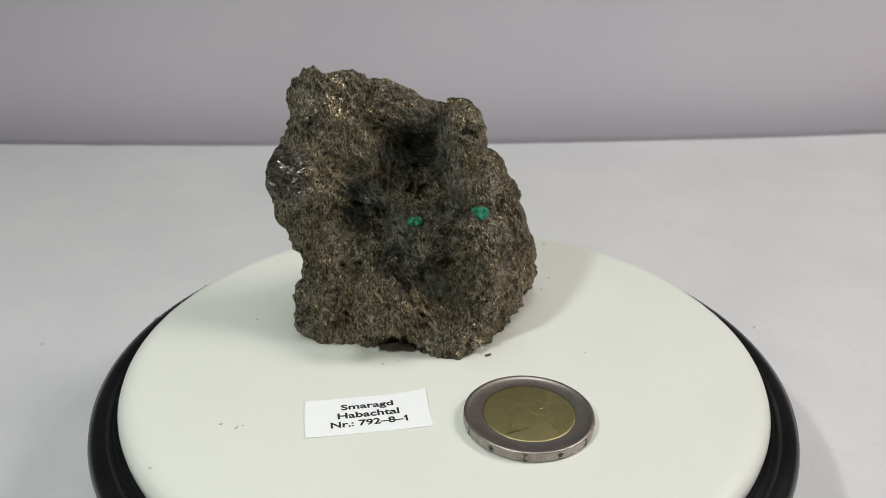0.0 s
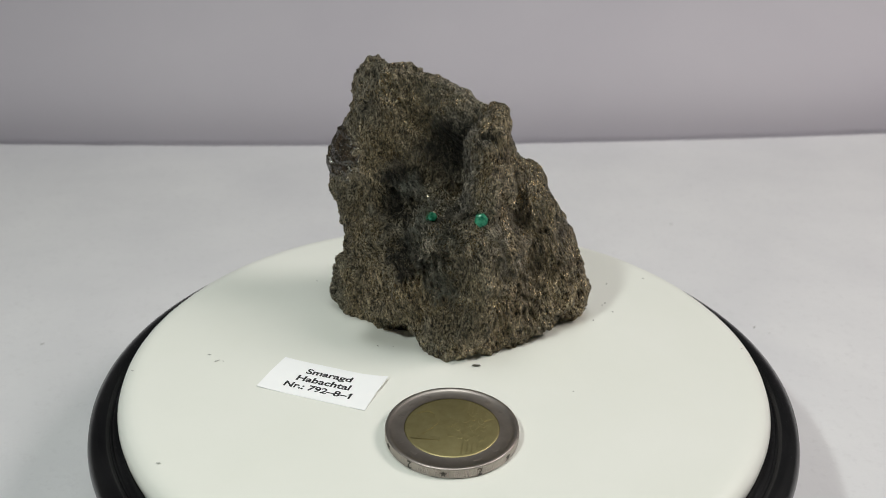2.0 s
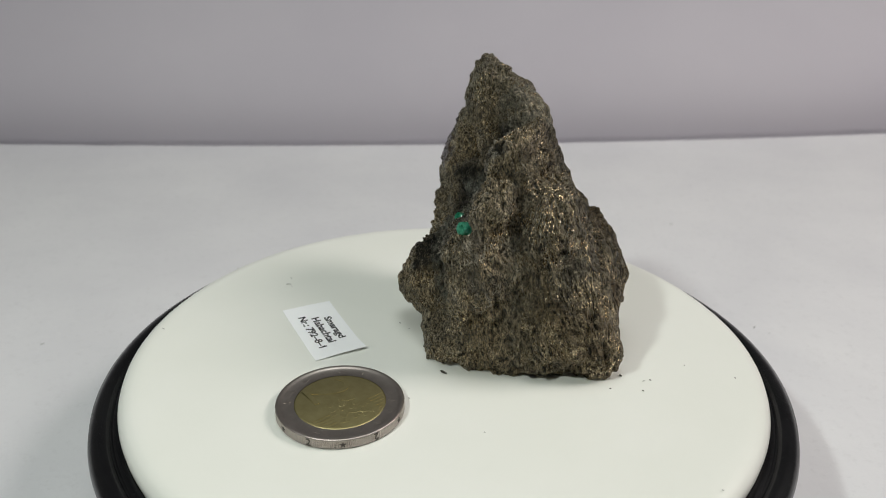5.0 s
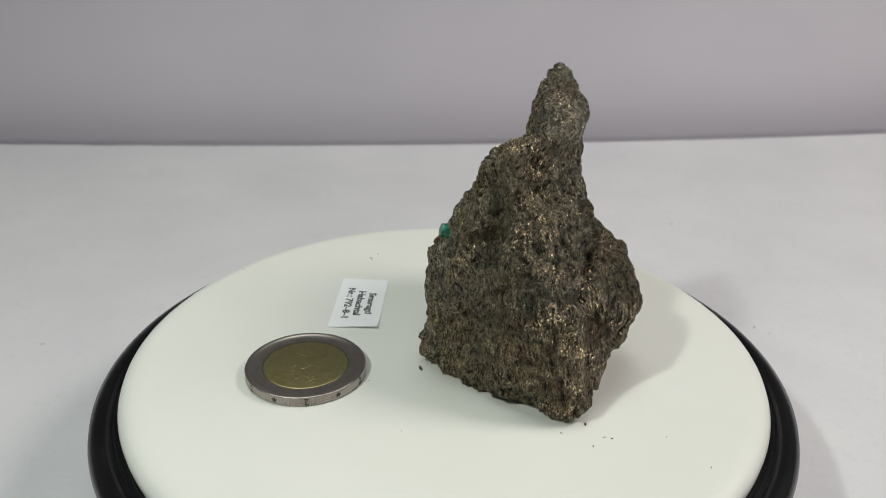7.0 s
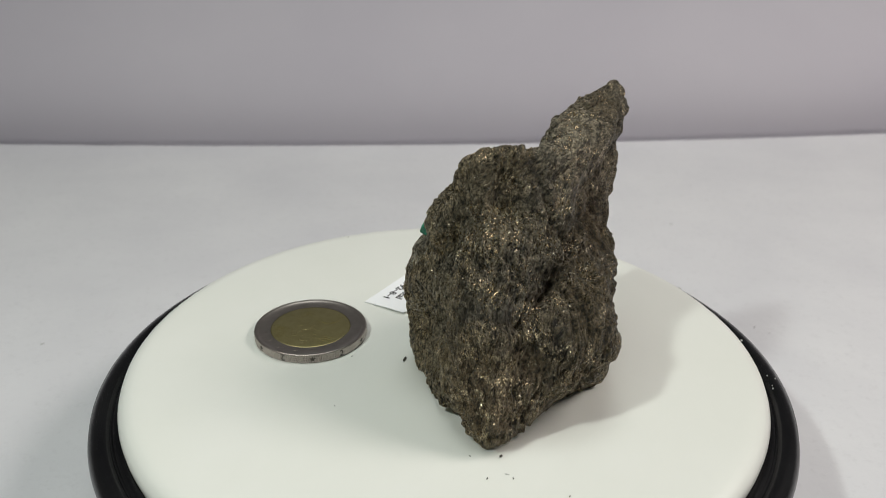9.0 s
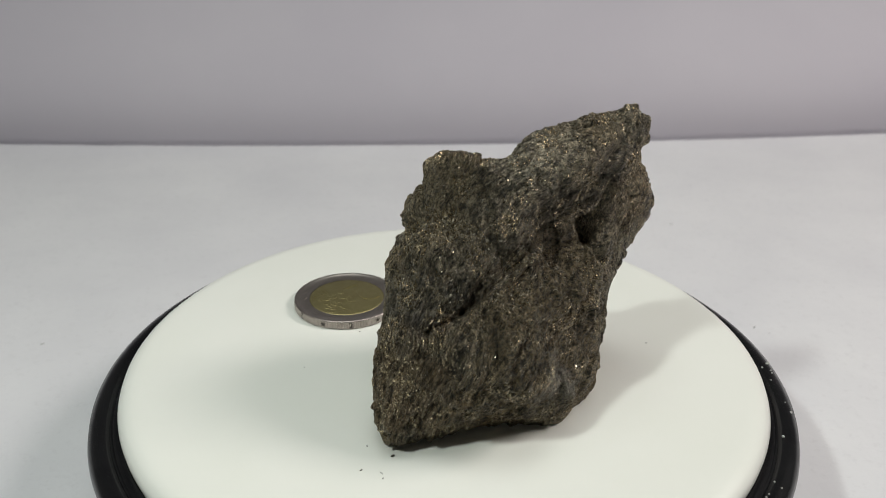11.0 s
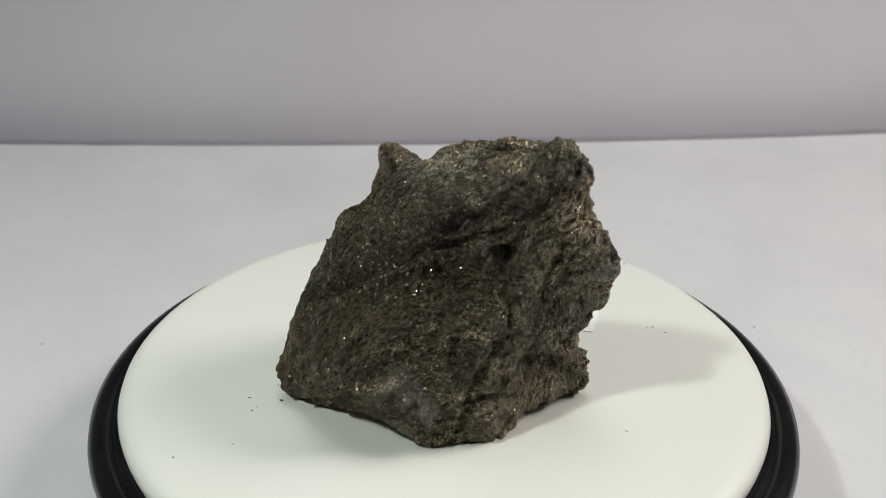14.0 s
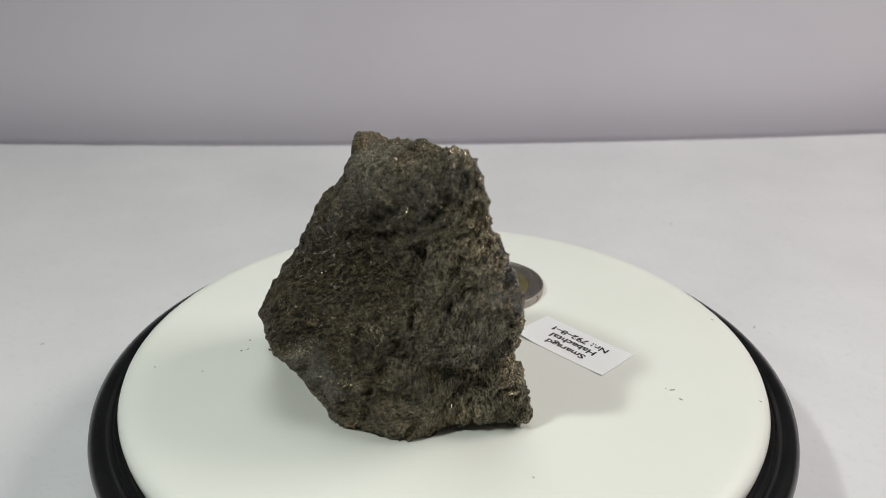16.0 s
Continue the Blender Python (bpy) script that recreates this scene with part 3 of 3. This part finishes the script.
def needles(ob, p, nor, axis, back):
    """Thin curved needles and threads that lie on the rock, along its grain, and fan out in tufts on the front."""
    core = CORE * 0.001
    far = np.linalg.norm(p - core, axis=1)
    d = (p - core) / far[:, None]
    picked = np.arange(0, len(p), 4)
    tree = kdtree.KDTree(len(picked))
    for i in picked:
        tree.insert(d[i], int(i))
    tree.balance()
    rs = np.random.RandomState(12)
    starts, heads, sizes = [], [], []
    free = np.nonzero(p[:, 2] > 0.002)[0]
    for i in rs.choice(free[rs.rand(len(free)) > 0.72 * back[free]], 2600, replace=False):
        fold = np.array((1, 0.3 * rs.normal(), -3 * FOLD[1] * (p[i, 0] * 1000 - FOLD[0]) ** 2))
        run = fold / np.linalg.norm(fold) if rs.rand() < back[i] else axis
        starts.append(p[i])
        heads.append(run * rs.choice((-1, 1)) + rs.normal(size=3) * 0.35)
        sizes.append(rs.uniform(0.5, 1.6) * (1 - 0.25 * back[i]))
    for place, spread, count, head, length in TUFTS:
        mid = np.array(place) * 0.001
        for q in mid + rs.normal(size=(count, 3)) * spread * 0.00055:
            starts.append(q)
            heads.append((q - mid) / (np.linalg.norm(q - mid) + 1e-9) + rs.normal(size=3) * 0.3 if head is None else np.array(head, float) + rs.normal(size=3) * 0.3)
            sizes.append(length * rs.uniform(0.3, 0.75))
    q, v, size = np.array(starts), np.array(heads), np.array(sizes) * 0.001
    steps, rings, whole, last = 7, [], [], None
    wide = 0.000028 + 0.00004 * rs.rand(len(q)) ** 2
    for j in range(steps + 1):
        way_out = (q - core) / np.linalg.norm(q - core, axis=1, keepdims=True)
        near = np.array([tree.find(w)[1] for w in way_out])
        up = nor[near].astype(float)
        q = core + way_out * far[near][:, None] + up * 0.00004
        v = v - (v * up).sum(1, keepdims=True) * up
        v /= np.linalg.norm(v, axis=1, keepdims=True) + 1e-9
        side = np.cross(v, up)
        thin = (wide * (1 - (abs(j / steps - 0.45) / 0.6) ** 2))[:, None]
        if j:
            whole.append(np.linalg.norm(q - last, axis=1) < 1.9 * size / steps)
        last = q
        rings.append((q - side * thin - up * 0.00005, q + up * thin * 1.4, q + side * thin - up * 0.00005))
        turn = rough(q * 1000, 1.5, 41)[:, None] * 1.7
        v = v + side * turn
        q = q + v * (size / steps)[:, None]
    n = len(q)
    verts = np.concatenate([part_ring for ring in rings for part_ring in ring])
    faces = []
    for j in range(steps):
        for a, b in ((0, 1), (1, 2)):
            i = np.nonzero(whole[j])[0]
            faces.append(np.stack([(3 * j + a) * n + i, (3 * j + b) * n + i, (3 * j + 3 + b) * n + i, (3 * j + 3 + a) * n + i], 1))
    tagged(mesh_of("mineral_needles", verts.tolist(), np.concatenate(faces).tolist(), NEEDLE, True, ob, "fine pale mineral needles"), kind="stuff")


def stone():
    bm = bmesh.new()
    bmesh.ops.create_icosphere(bm, subdivisions=9, radius=1)
    me = bpy.data.meshes.new("stone")
    bm.to_mesh(me)
    bm.free()
    n = len(me.vertices)
    d = np.empty(n * 3, np.float32)
    me.vertices.foreach_get("co", d)
    d = d.reshape(n, 3).astype(float)
    d /= np.linalg.norm(d, axis=1, keepdims=True)
    p = d * stone_radius(d)[:, None] + CORE
    me.vertices.foreach_set("co", p.astype(np.float32).ravel())
    me.update()
    nor = np.empty(n * 3, np.float32)
    me.vertices.foreach_get("normal", nor)
    nor = nor.reshape(n, 3).astype(float)
    # the schist's layers are folded into an arch: across them, along them, along the axis
    warp = np.stack([rough(p, 9.0, s) for s in (1, 2, 3)], 1) * 3.0
    w = p + warp + np.stack([rough(p, 3.6, s) for s in (11, 12, 13)], 1) * 0.9
    dx = w[:, 0] - FOLD[0]
    drawn = np.stack([w[:, 2] + FOLD[1] * dx ** 3, w[:, 0] * 0.38, w[:, 1] * 0.38], 1)
    wild = d + (w - p) / 28 * 0.5
    wild /= np.linalg.norm(wild, axis=1, keepdims=True)
    far = np.linalg.norm(p - CORE, axis=1)
    axis = np.array((-0.49, -0.18, 1.0))
    axis /= np.linalg.norm(axis)
    rise = (w @ axis)[:, None] * axis
    back = 1 / (1 + np.exp(-(p[:, 1] - 16 + 0.25 * p[:, 0] + warp[:, 0] * 2) / 2.0))

    flank = 1 / (1 + np.exp(-(0.885 * p[:, 0] + 0.465 * p[:, 1] - 17) / 2.0))
    grain = w - rise * (0.66 - 0.3 * back * (1 - flank) + 0.2 * flank)[:, None]

    hind = back * (1 - flank)

    def fibre(size, seed):
        return 0.3 - 1.6 * (0.75 * hind * np.abs(rough(drawn, size, seed)) + (1 - 0.75 * hind) * np.abs(rough(grain, size * 0.85, seed + 20)))

    glass = np.exp(-(np.linalg.norm(p - np.array((-36, 9.5, 37.5)), axis=1) / 7.0) ** 4)
    flat = w - rise * (0.42 - 0.1 * back)[:, None]
    lift = 1.0 * rough(p, 6.5, 4) + 0.5 * rough(p + warp, 3.2, 5)
    lift += 0.75 * chipped(flat, 5.2, 61) + (0.52 - 0.2 * back) * chipped(flat, 2.3, 62) + 0.13 * chipped(grain, 1.1, 63)
    lift += 0.9 * fibre(4.6, 33) + (1.25 - 0.6 * back) * fibre(2.2, 6)
    threads = 0.34 * fibre(1.05, 7) + (0.15 + 0.08 * hind) * fibre(0.52, 9)
    threads += flank * 0.55 * (0.3 - 1.6 * np.abs(rough(w - 0.93 * rise, 1.0, 71)))
    lift += 0.08 * rough(p, 0.9, 8) + threads
    lift = lift * (1 - 0.85 * glass) + glass * (0.3 + 0.7 * chipped(p, 3.2, 64, 40.0) + 0.2 * chipped(p, 1.3, 65, 40.0))
    for a, b, much in (STRIP + (0.8,), FLOW + (1.8,)):
        run = np.array(b, float) - a
        run /= np.linalg.norm(run)
        band = np.exp(-(along(wild, far, [a, b])[0] / 3.2) ** 4)
        lift += band * much * (0.25 - 1.3 * np.abs(rough(w - 0.9 * (w @ run)[:, None] * run, 1.4, 31)))
    for line, depth, width in LEDGES:
        gap, side = along(wild, far, line)
        lift -= depth * np.exp(-(gap / width) ** 2) / (1 + np.exp(-side / 0.3))
    for line, height, width in SWELLS + FURROWS:
        lift += height * np.exp(-(along(wild, far, line)[0] / width) ** 2)
    for line, depth, width in CRACKS:
        lift -= depth * np.exp(-(along(wild, far, line)[0] / width) ** 2)
    for place, depth, width in PITS:
        lift -= depth * np.exp(-(np.linalg.norm(p + 0.4 * warp - place, axis=1) / width) ** 2)
    # mineral zones: grey fibrous rock above the ledge at the back, with a seam along it that holds dark biotite and the
    # recess's painted shade
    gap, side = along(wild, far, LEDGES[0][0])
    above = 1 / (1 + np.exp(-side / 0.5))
    zones = {"grey_zone": above * np.exp(-(gap / 11.0) ** 2), "shaded_seam": above * np.exp(-(gap / 3.6) ** 2), "threads": np.clip(threads * 2.4 + 0.62, 0, 1)}
    # the swells above stand out from the fitted faces, so the whole is drawn in a little
    p = p + nor * (lift - 0.35)[:, None] - (0, 0, 0.35)
    p[:, 2] = np.maximum(p[:, 2], 0.03)
    p *= 0.001
    me.vertices.foreach_set("co", p.astype(np.float32).ravel())
    for zone, values in zones.items():
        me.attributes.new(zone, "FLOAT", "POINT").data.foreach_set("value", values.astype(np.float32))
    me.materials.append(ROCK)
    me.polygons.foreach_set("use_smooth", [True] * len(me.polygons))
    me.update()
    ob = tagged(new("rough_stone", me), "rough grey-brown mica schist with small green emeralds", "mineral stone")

    # loose flakes of mica that catch the light
    me.vertices.foreach_get("normal", (nor := np.empty(n * 3, np.float32)))
    nor = nor.reshape(n, 3)
    rs = np.random.RandomState(3)
    verts, faces = [], []
    for i in rs.choice(n, 5000, replace=False):
        if p[i, 2] < 0.001:
            continue
        face = nor[i] + rs.normal(size=3) * 0.42
        face /= np.linalg.norm(face)
        u = np.cross(face, axis)
        u /= np.linalg.norm(u) + 1e-9
        v = np.cross(face, u)
        size = 0.00006 + 0.00014 * rs.rand() ** 2.5
        mid, k = p[i] + nor[i] * 0.00004, len(verts)
        for j in range(5):
            a = 2 * math.pi * (j + 0.5 * rs.rand()) / 5
            verts.append(mid + size * (0.7 * math.cos(a) * u + 1.1 * math.sin(a) * v))
        verts.append(mid - face * 0.00012)
        faces += [tuple(range(k, k + 5))] + [(k + (j + 1) % 5, k + j, k + 5) for j in range(5)]
    tagged(mesh_of("mica_glitter", verts, faces, MICA, False, ob, "bright mica flakes"), kind="stuff")

    needles(ob, p, nor, axis, back)

    # emerald crystals: stubby six-sided prisms with worn edges, half sunk in the rock
    for place, size, turn in (((7.1, 2.5, 32.2), 1.8, (70, 10, 20)), ((-6.8, 5.6, 28.7), 1.3, (60, -20, 50))):
        bm = bmesh.new()
        bmesh.ops.create_cone(bm, cap_ends=True, segments=6, radius1=0.001 * size, radius2=0.00085 * size, depth=0.0024 * size)
        bmesh.ops.bevel(bm, geom=bm.edges[:], offset=0.00022 * size, segments=2, affect="EDGES", profile=0.6)
        gem = part("emerald_crystal", bm, EMERALD, ob, "small translucent green emerald crystal")
        gem.matrix_basis = pose(*(c * 0.001 for c in place), *turn)
    return ob


rock = stone()

# ---- coin ----
COIN = (0.0167, -0.0268)


def star(bm, at, size, thick, lead=90):
    top = []
    for i in range(10):
        r, a = (size if i % 2 == 0 else size * 0.42), radians(lead + 36 * i)
        top.append(bm.verts.new((at[0] + r * math.cos(a), at[1] + r * math.sin(a), at[2] + thick)))
    low = [bm.verts.new((v.co.x, v.co.y, at[2])) for v in top]
    bm.faces.new(top)
    for i in range(10):
        bm.faces.new((top[i], low[i], low[(i + 1) % 10], top[(i + 1) % 10]))


def strip(bm, a, b, width, z0, z1):
    """A raised bar between two places."""
    a, b = Vector((*a, 0)), Vector((*b, 0))
    s = (b - a).normalized().cross(Vector((0, 0, 1))) * width / 2
    ring = [a + s, b + s, b - s, a - s]
    top = [bm.verts.new((v.x, v.y, z1)) for v in ring]
    low = [bm.verts.new((v.x, v.y, z0)) for v in ring]
    bm.faces.new(top)
    for i in range(4):
        bm.faces.new((top[i], low[i], low[(i + 1) % 4], top[(i + 1) % 4]))


def coin():
    ob = tagged(new("two_euro_coin"), "two-tone metal coin with a brass core lying flat", "coin")
    lathe("ring", [(0.0092, 0.00195), (0.0096, 0.00193), (0.0116, 0.00193), (0.0119, 0.00206), (0.0122, 0.0022), (0.0126, 0.0022), (0.01281, 0.0021), (0.012875, 0.0019), (0.012875, 0.0003), (0.0127, 0.0001), (0.0124, 0.00005), (0.0092, 0.00005)], STEEL, 800, ob, "silver-grey cupronickel outer ring", 0.00011)
    lathe("core", [(0.0001, 0.00199), (0.0088, 0.00199), (0.0091, 0.00194), (0.00918, 0.00185), (0.00918, 0.0001), (0.0001, 0.0001)], BRASS, 128, ob, "dull yellow brass core")
    z = 0.00199
    lettering("numeral", "2", 0.0056, 0.0098, 0.00016, BRASS, ob, (-0.0046, 0.0002, z), bold=-0.012)
    bm = bmesh.new()
    for i in range(6):
        x = 0.0026 + 0.00092 * i
        reach = math.sqrt(0.0086 ** 2 - x * x)
        strip(bm, (x, 0.0048), (x, reach), 0.00035, z - 0.00005, z + 0.00006)
        strip(bm, (x, -reach), (x, -0.0042), 0.00035, z - 0.00005, z + 0.00006)
    tagged(part("line_relief", bm, BRASS, ob), kind="stuff")
    rs = random.Random(11)
    bm = bmesh.new()
    for i in range(40):
        x, y, r = rs.uniform(-0.0005, 0.0075), rs.uniform(-0.0036, 0.0044), rs.uniform(0.0003, 0.0007)
        rim = [(x + r * rs.uniform(0.6, 1.2) * math.cos(2 * math.pi * j / 9), y + r * rs.uniform(0.6, 1.2) * math.sin(2 * math.pi * j / 9)) for j in range(9)]
        top = [bm.verts.new((a, b, z + 0.00004 + 0.000001 * i)) for a, b in rim]
        low = [bm.verts.new((x + (a - x) * 1.15, y + (b - y) * 1.15, z - 0.00005)) for a, b in rim]
        bm.faces.new(top)
        for j in range(9):
            bm.faces.new((top[j], low[j], low[(j + 1) % 9], top[(j + 1) % 9]))
    tagged(part("map_relief", bm, BRASS, ob), kind="stuff")
    for i in range(12):
        a = radians((-56 + 22.4 * i) if i < 6 else (180 - 56 + 22.4 * (i - 6)))
        bm = bmesh.new()
        star(bm, (0, 0, 0), 0.0008, 0.00005)
        part("ring_star", bm, STEEL, ob).location = (0.0105 * math.cos(a), 0.0105 * math.sin(a), 0.00191)
    # engraved edge marks, drawn as thin raised figures in a dark shade colour
    for i in range(12):
        a = radians(-90 + 30 * i)
        stand = Matrix.Rotation(a, 4, "Z") @ Matrix.Translation((0.01288, 0, 0.0011)) @ Matrix.Rotation(radians(90), 4, "Y") @ Matrix.Rotation(radians(90), 4, "Z")
        if i % 2:
            mark = lettering("edge_mark", "2", 0.00095, 0.0015, 0.00008, MARK, ob, (0, 0, 0))
            mark.matrix_basis = stand @ Matrix.Rotation(radians(180 * (i // 2 % 2)), 4, "Z")
        else:
            bm = bmesh.new()
            star(bm, (0, 0, -0.00004), 0.0007, 0.00008)
            part("edge_mark", bm, MARK, ob).matrix_basis = stand
    return ob


money = coin()

# ---- paper label ----
LABEL = (-0.0154, -0.0253)


def paper_label():
    ob = tagged(new("paper_label"), "small white paper label printed in black", "label")
    nx, ny, wide, deep, thick = 24, 10, 0.0247, 0.0119, 0.00012

    def curl(x, y):
        return 0.00012 + 0.0008 * max(0.0, (x - 0.004) / 0.0085) ** 2 * (0.55 + 0.45 * y / 0.006) + 0.0002 * max(0.0, (-x - 0.006) / 0.0065) ** 2

    verts, faces = [], []
    for side in (1, 0):
        for j in range(ny + 1):
            for i in range(nx + 1):
                x, y = wide * (i / nx - 0.5), deep * (j / ny - 0.5)
                verts.append((x + 0.06 * y * (y > 0), y - 0.012 * x, curl(x, y) - (1 - side) * thick))
    row, layer = nx + 1, (nx + 1) * (ny + 1)
    for j in range(ny):
        for i in range(nx):
            a = j * row + i
            faces += [(a, a + 1, a + row + 1, a + row), (layer + a, layer + a + row, layer + a + row + 1, layer + a + 1)]
    edge = [i for i in range(nx + 1)] + [j * row + nx for j in range(1, ny + 1)] + [ny * row + i for i in range(nx - 1, -1, -1)] + [j * row for j in range(ny - 1, 0, -1)]
    faces += [(a, layer + a, layer + b, b) for a, b in zip(edge, edge[1:] + edge[:1])]
    mesh_of("paper", verts, faces, PAPER, False, ob)
    for text, w, h, x, y in (("Smaragd", 0.0106, 0.00235, 0.0003, 0.0026), ("Habachtal", 0.0123, 0.0019, 0.0003, 0.00005), ("Nr.: 792\u20138\u20131", 0.0152, 0.0019, 0.0002, -0.0027)):
        lettering("printed_line", text, w, h, 0.00004, INK, ob, (x, y, 0.00003), None, 0.024, curl)
    bm = bmesh.new()
    strip(bm, (0.00718, -0.0024), (0.00775, -0.00186), 0.0003, 0, 0.00004)
    for v in bm.verts:
        v.co.z += curl(v.co.x, v.co.y) + 0.00002
    part("printed_stroke", bm, INK, ob)
    return ob


note = paper_label()

# ---- crumbs on the plate and on the table ----


def crumb(name, x, y, size, flat, lead, material, label, category, group, z=0.0):
    rs = random.Random(int(abs(x * 7919e3) + abs(y * 104729e3)))
    bm = bmesh.new()
    bmesh.ops.create_icosphere(bm, subdivisions=2, radius=size)
    for v in bm.verts:
        v.co = Vector((v.co.x * flat, v.co.y * 0.55, v.co.z * 0.4)) * rs.uniform(0.75, 1.2)
    low = min(v.co.z for v in bm.verts)
    for v in bm.verts:
        v.co.z -= low
    me = bpy.data.meshes.new(name)
    bm.to_mesh(me)
    bm.free()
    me.materials.append(material)
    ob = tagged(new(name, me), label, category, group)
    ob.matrix_world = pose(x, y, z, 0, 0, lead)
    return ob, x, y, lead


LOOSE = []
for x, y, size, flat, lead in ((9.7, -3.1, 0.55, 1.7, 30), (21.1, 33.3, 0.42, 1.1, 10), (24.3, 38.7, 0.22, 1.2, 60), (-13.4, -7.1, 0.22, 1.2, 0), (31.7, -1.3, 0.16, 1.2, 40), (16.8, -12.6, 0.2, 1.1, 0), (24.9, 29.0, 0.2, 1.4, 80), (27.5, 35.3, 0.2, 1.5, 20), (28.5, 56.8, 0.2, 1.4, 0), (-10.2, -5.6, 0.15, 1.3, 60), (21.2, 48.8, 0.18, 1.2, 20)):
    LOOSE.append(crumb("stone_crumb", x * 0.001, y * 0.001, size * 0.001, flat, lead, CRUMB, "tiny dark crumb of stone on the white plate", "crumb", "stone crumbs"))
for x, y, size, flat, lead in ((-43.7, -29.1, 0.3, 1.5, 20), (-40.4, -30.2, 0.34, 1.8, 70), (-39.2, -29.5, 0.2, 1.2, 0), (-53.4, -42.2, 0.28, 1.3, 10), (-25.6, -61.2, 0.3, 1.5, 30), (-45, 11.8, 0.26, 1.2, 0), (58.7, 34, 0.22, 1.2, 50), (24.2, 37.2, 0.22, 2.0, 110)):
    LOOSE.append(crumb("dust_speck", x * 0.001, y * 0.001, size * 0.001, flat, lead, DUST, "pale grey dust speck on the white plate", "speck", "dust specks"))
for x, y, size, lead in ((-119.8, 50.9, 0.5, 30), (90.8, 146.5, 0.5, 10), (97.5, 65.6, 0.45, 60), (101, 62, 0.3, 0)):
    crumb("dust_speck", x * 0.001, y * 0.001, size * 0.001, 1.4, lead, TABLE_DUST, "grey dust speck on the white tabletop", "speck", "table specks", TABLE_Z)

# ---- turning: seconds and degrees ----
TURN = [(0, 0.0), (1, -14.3), (2, -29.2), (3, -44.3), (4.2, -61.6), (6.3, -92.3), (7, -102.8), (8, -117.7), (9.2, -134.9), (11.3, -166.1), (12, -176.3), (13, -190.6), (14, -205.3), (15, -220.3), (16, -235.0)]


def turning(x=0.0, y=0.0, a0=0.0):
    rows = []
    for i in range(65):
        t = i * 0.25
        a = float(np.interp(t, [r[0] for r in TURN], [r[1] for r in TURN]))
        c, s = math.cos(radians(a)), math.sin(radians(a))
        rows.append((t, pose(x * c - y * s, x * s + y * c, 0, 0, 0, a + a0)))
    return rows


def motions():
    walk(plate, turning())
    walk(rock, turning())
    walk(money, turning(*COIN, 22))
    walk(note, turning(*LABEL, 10.9))
    for ob, x, y, lead in LOOSE:
        walk(ob, turning(x, y, lead))


motions()
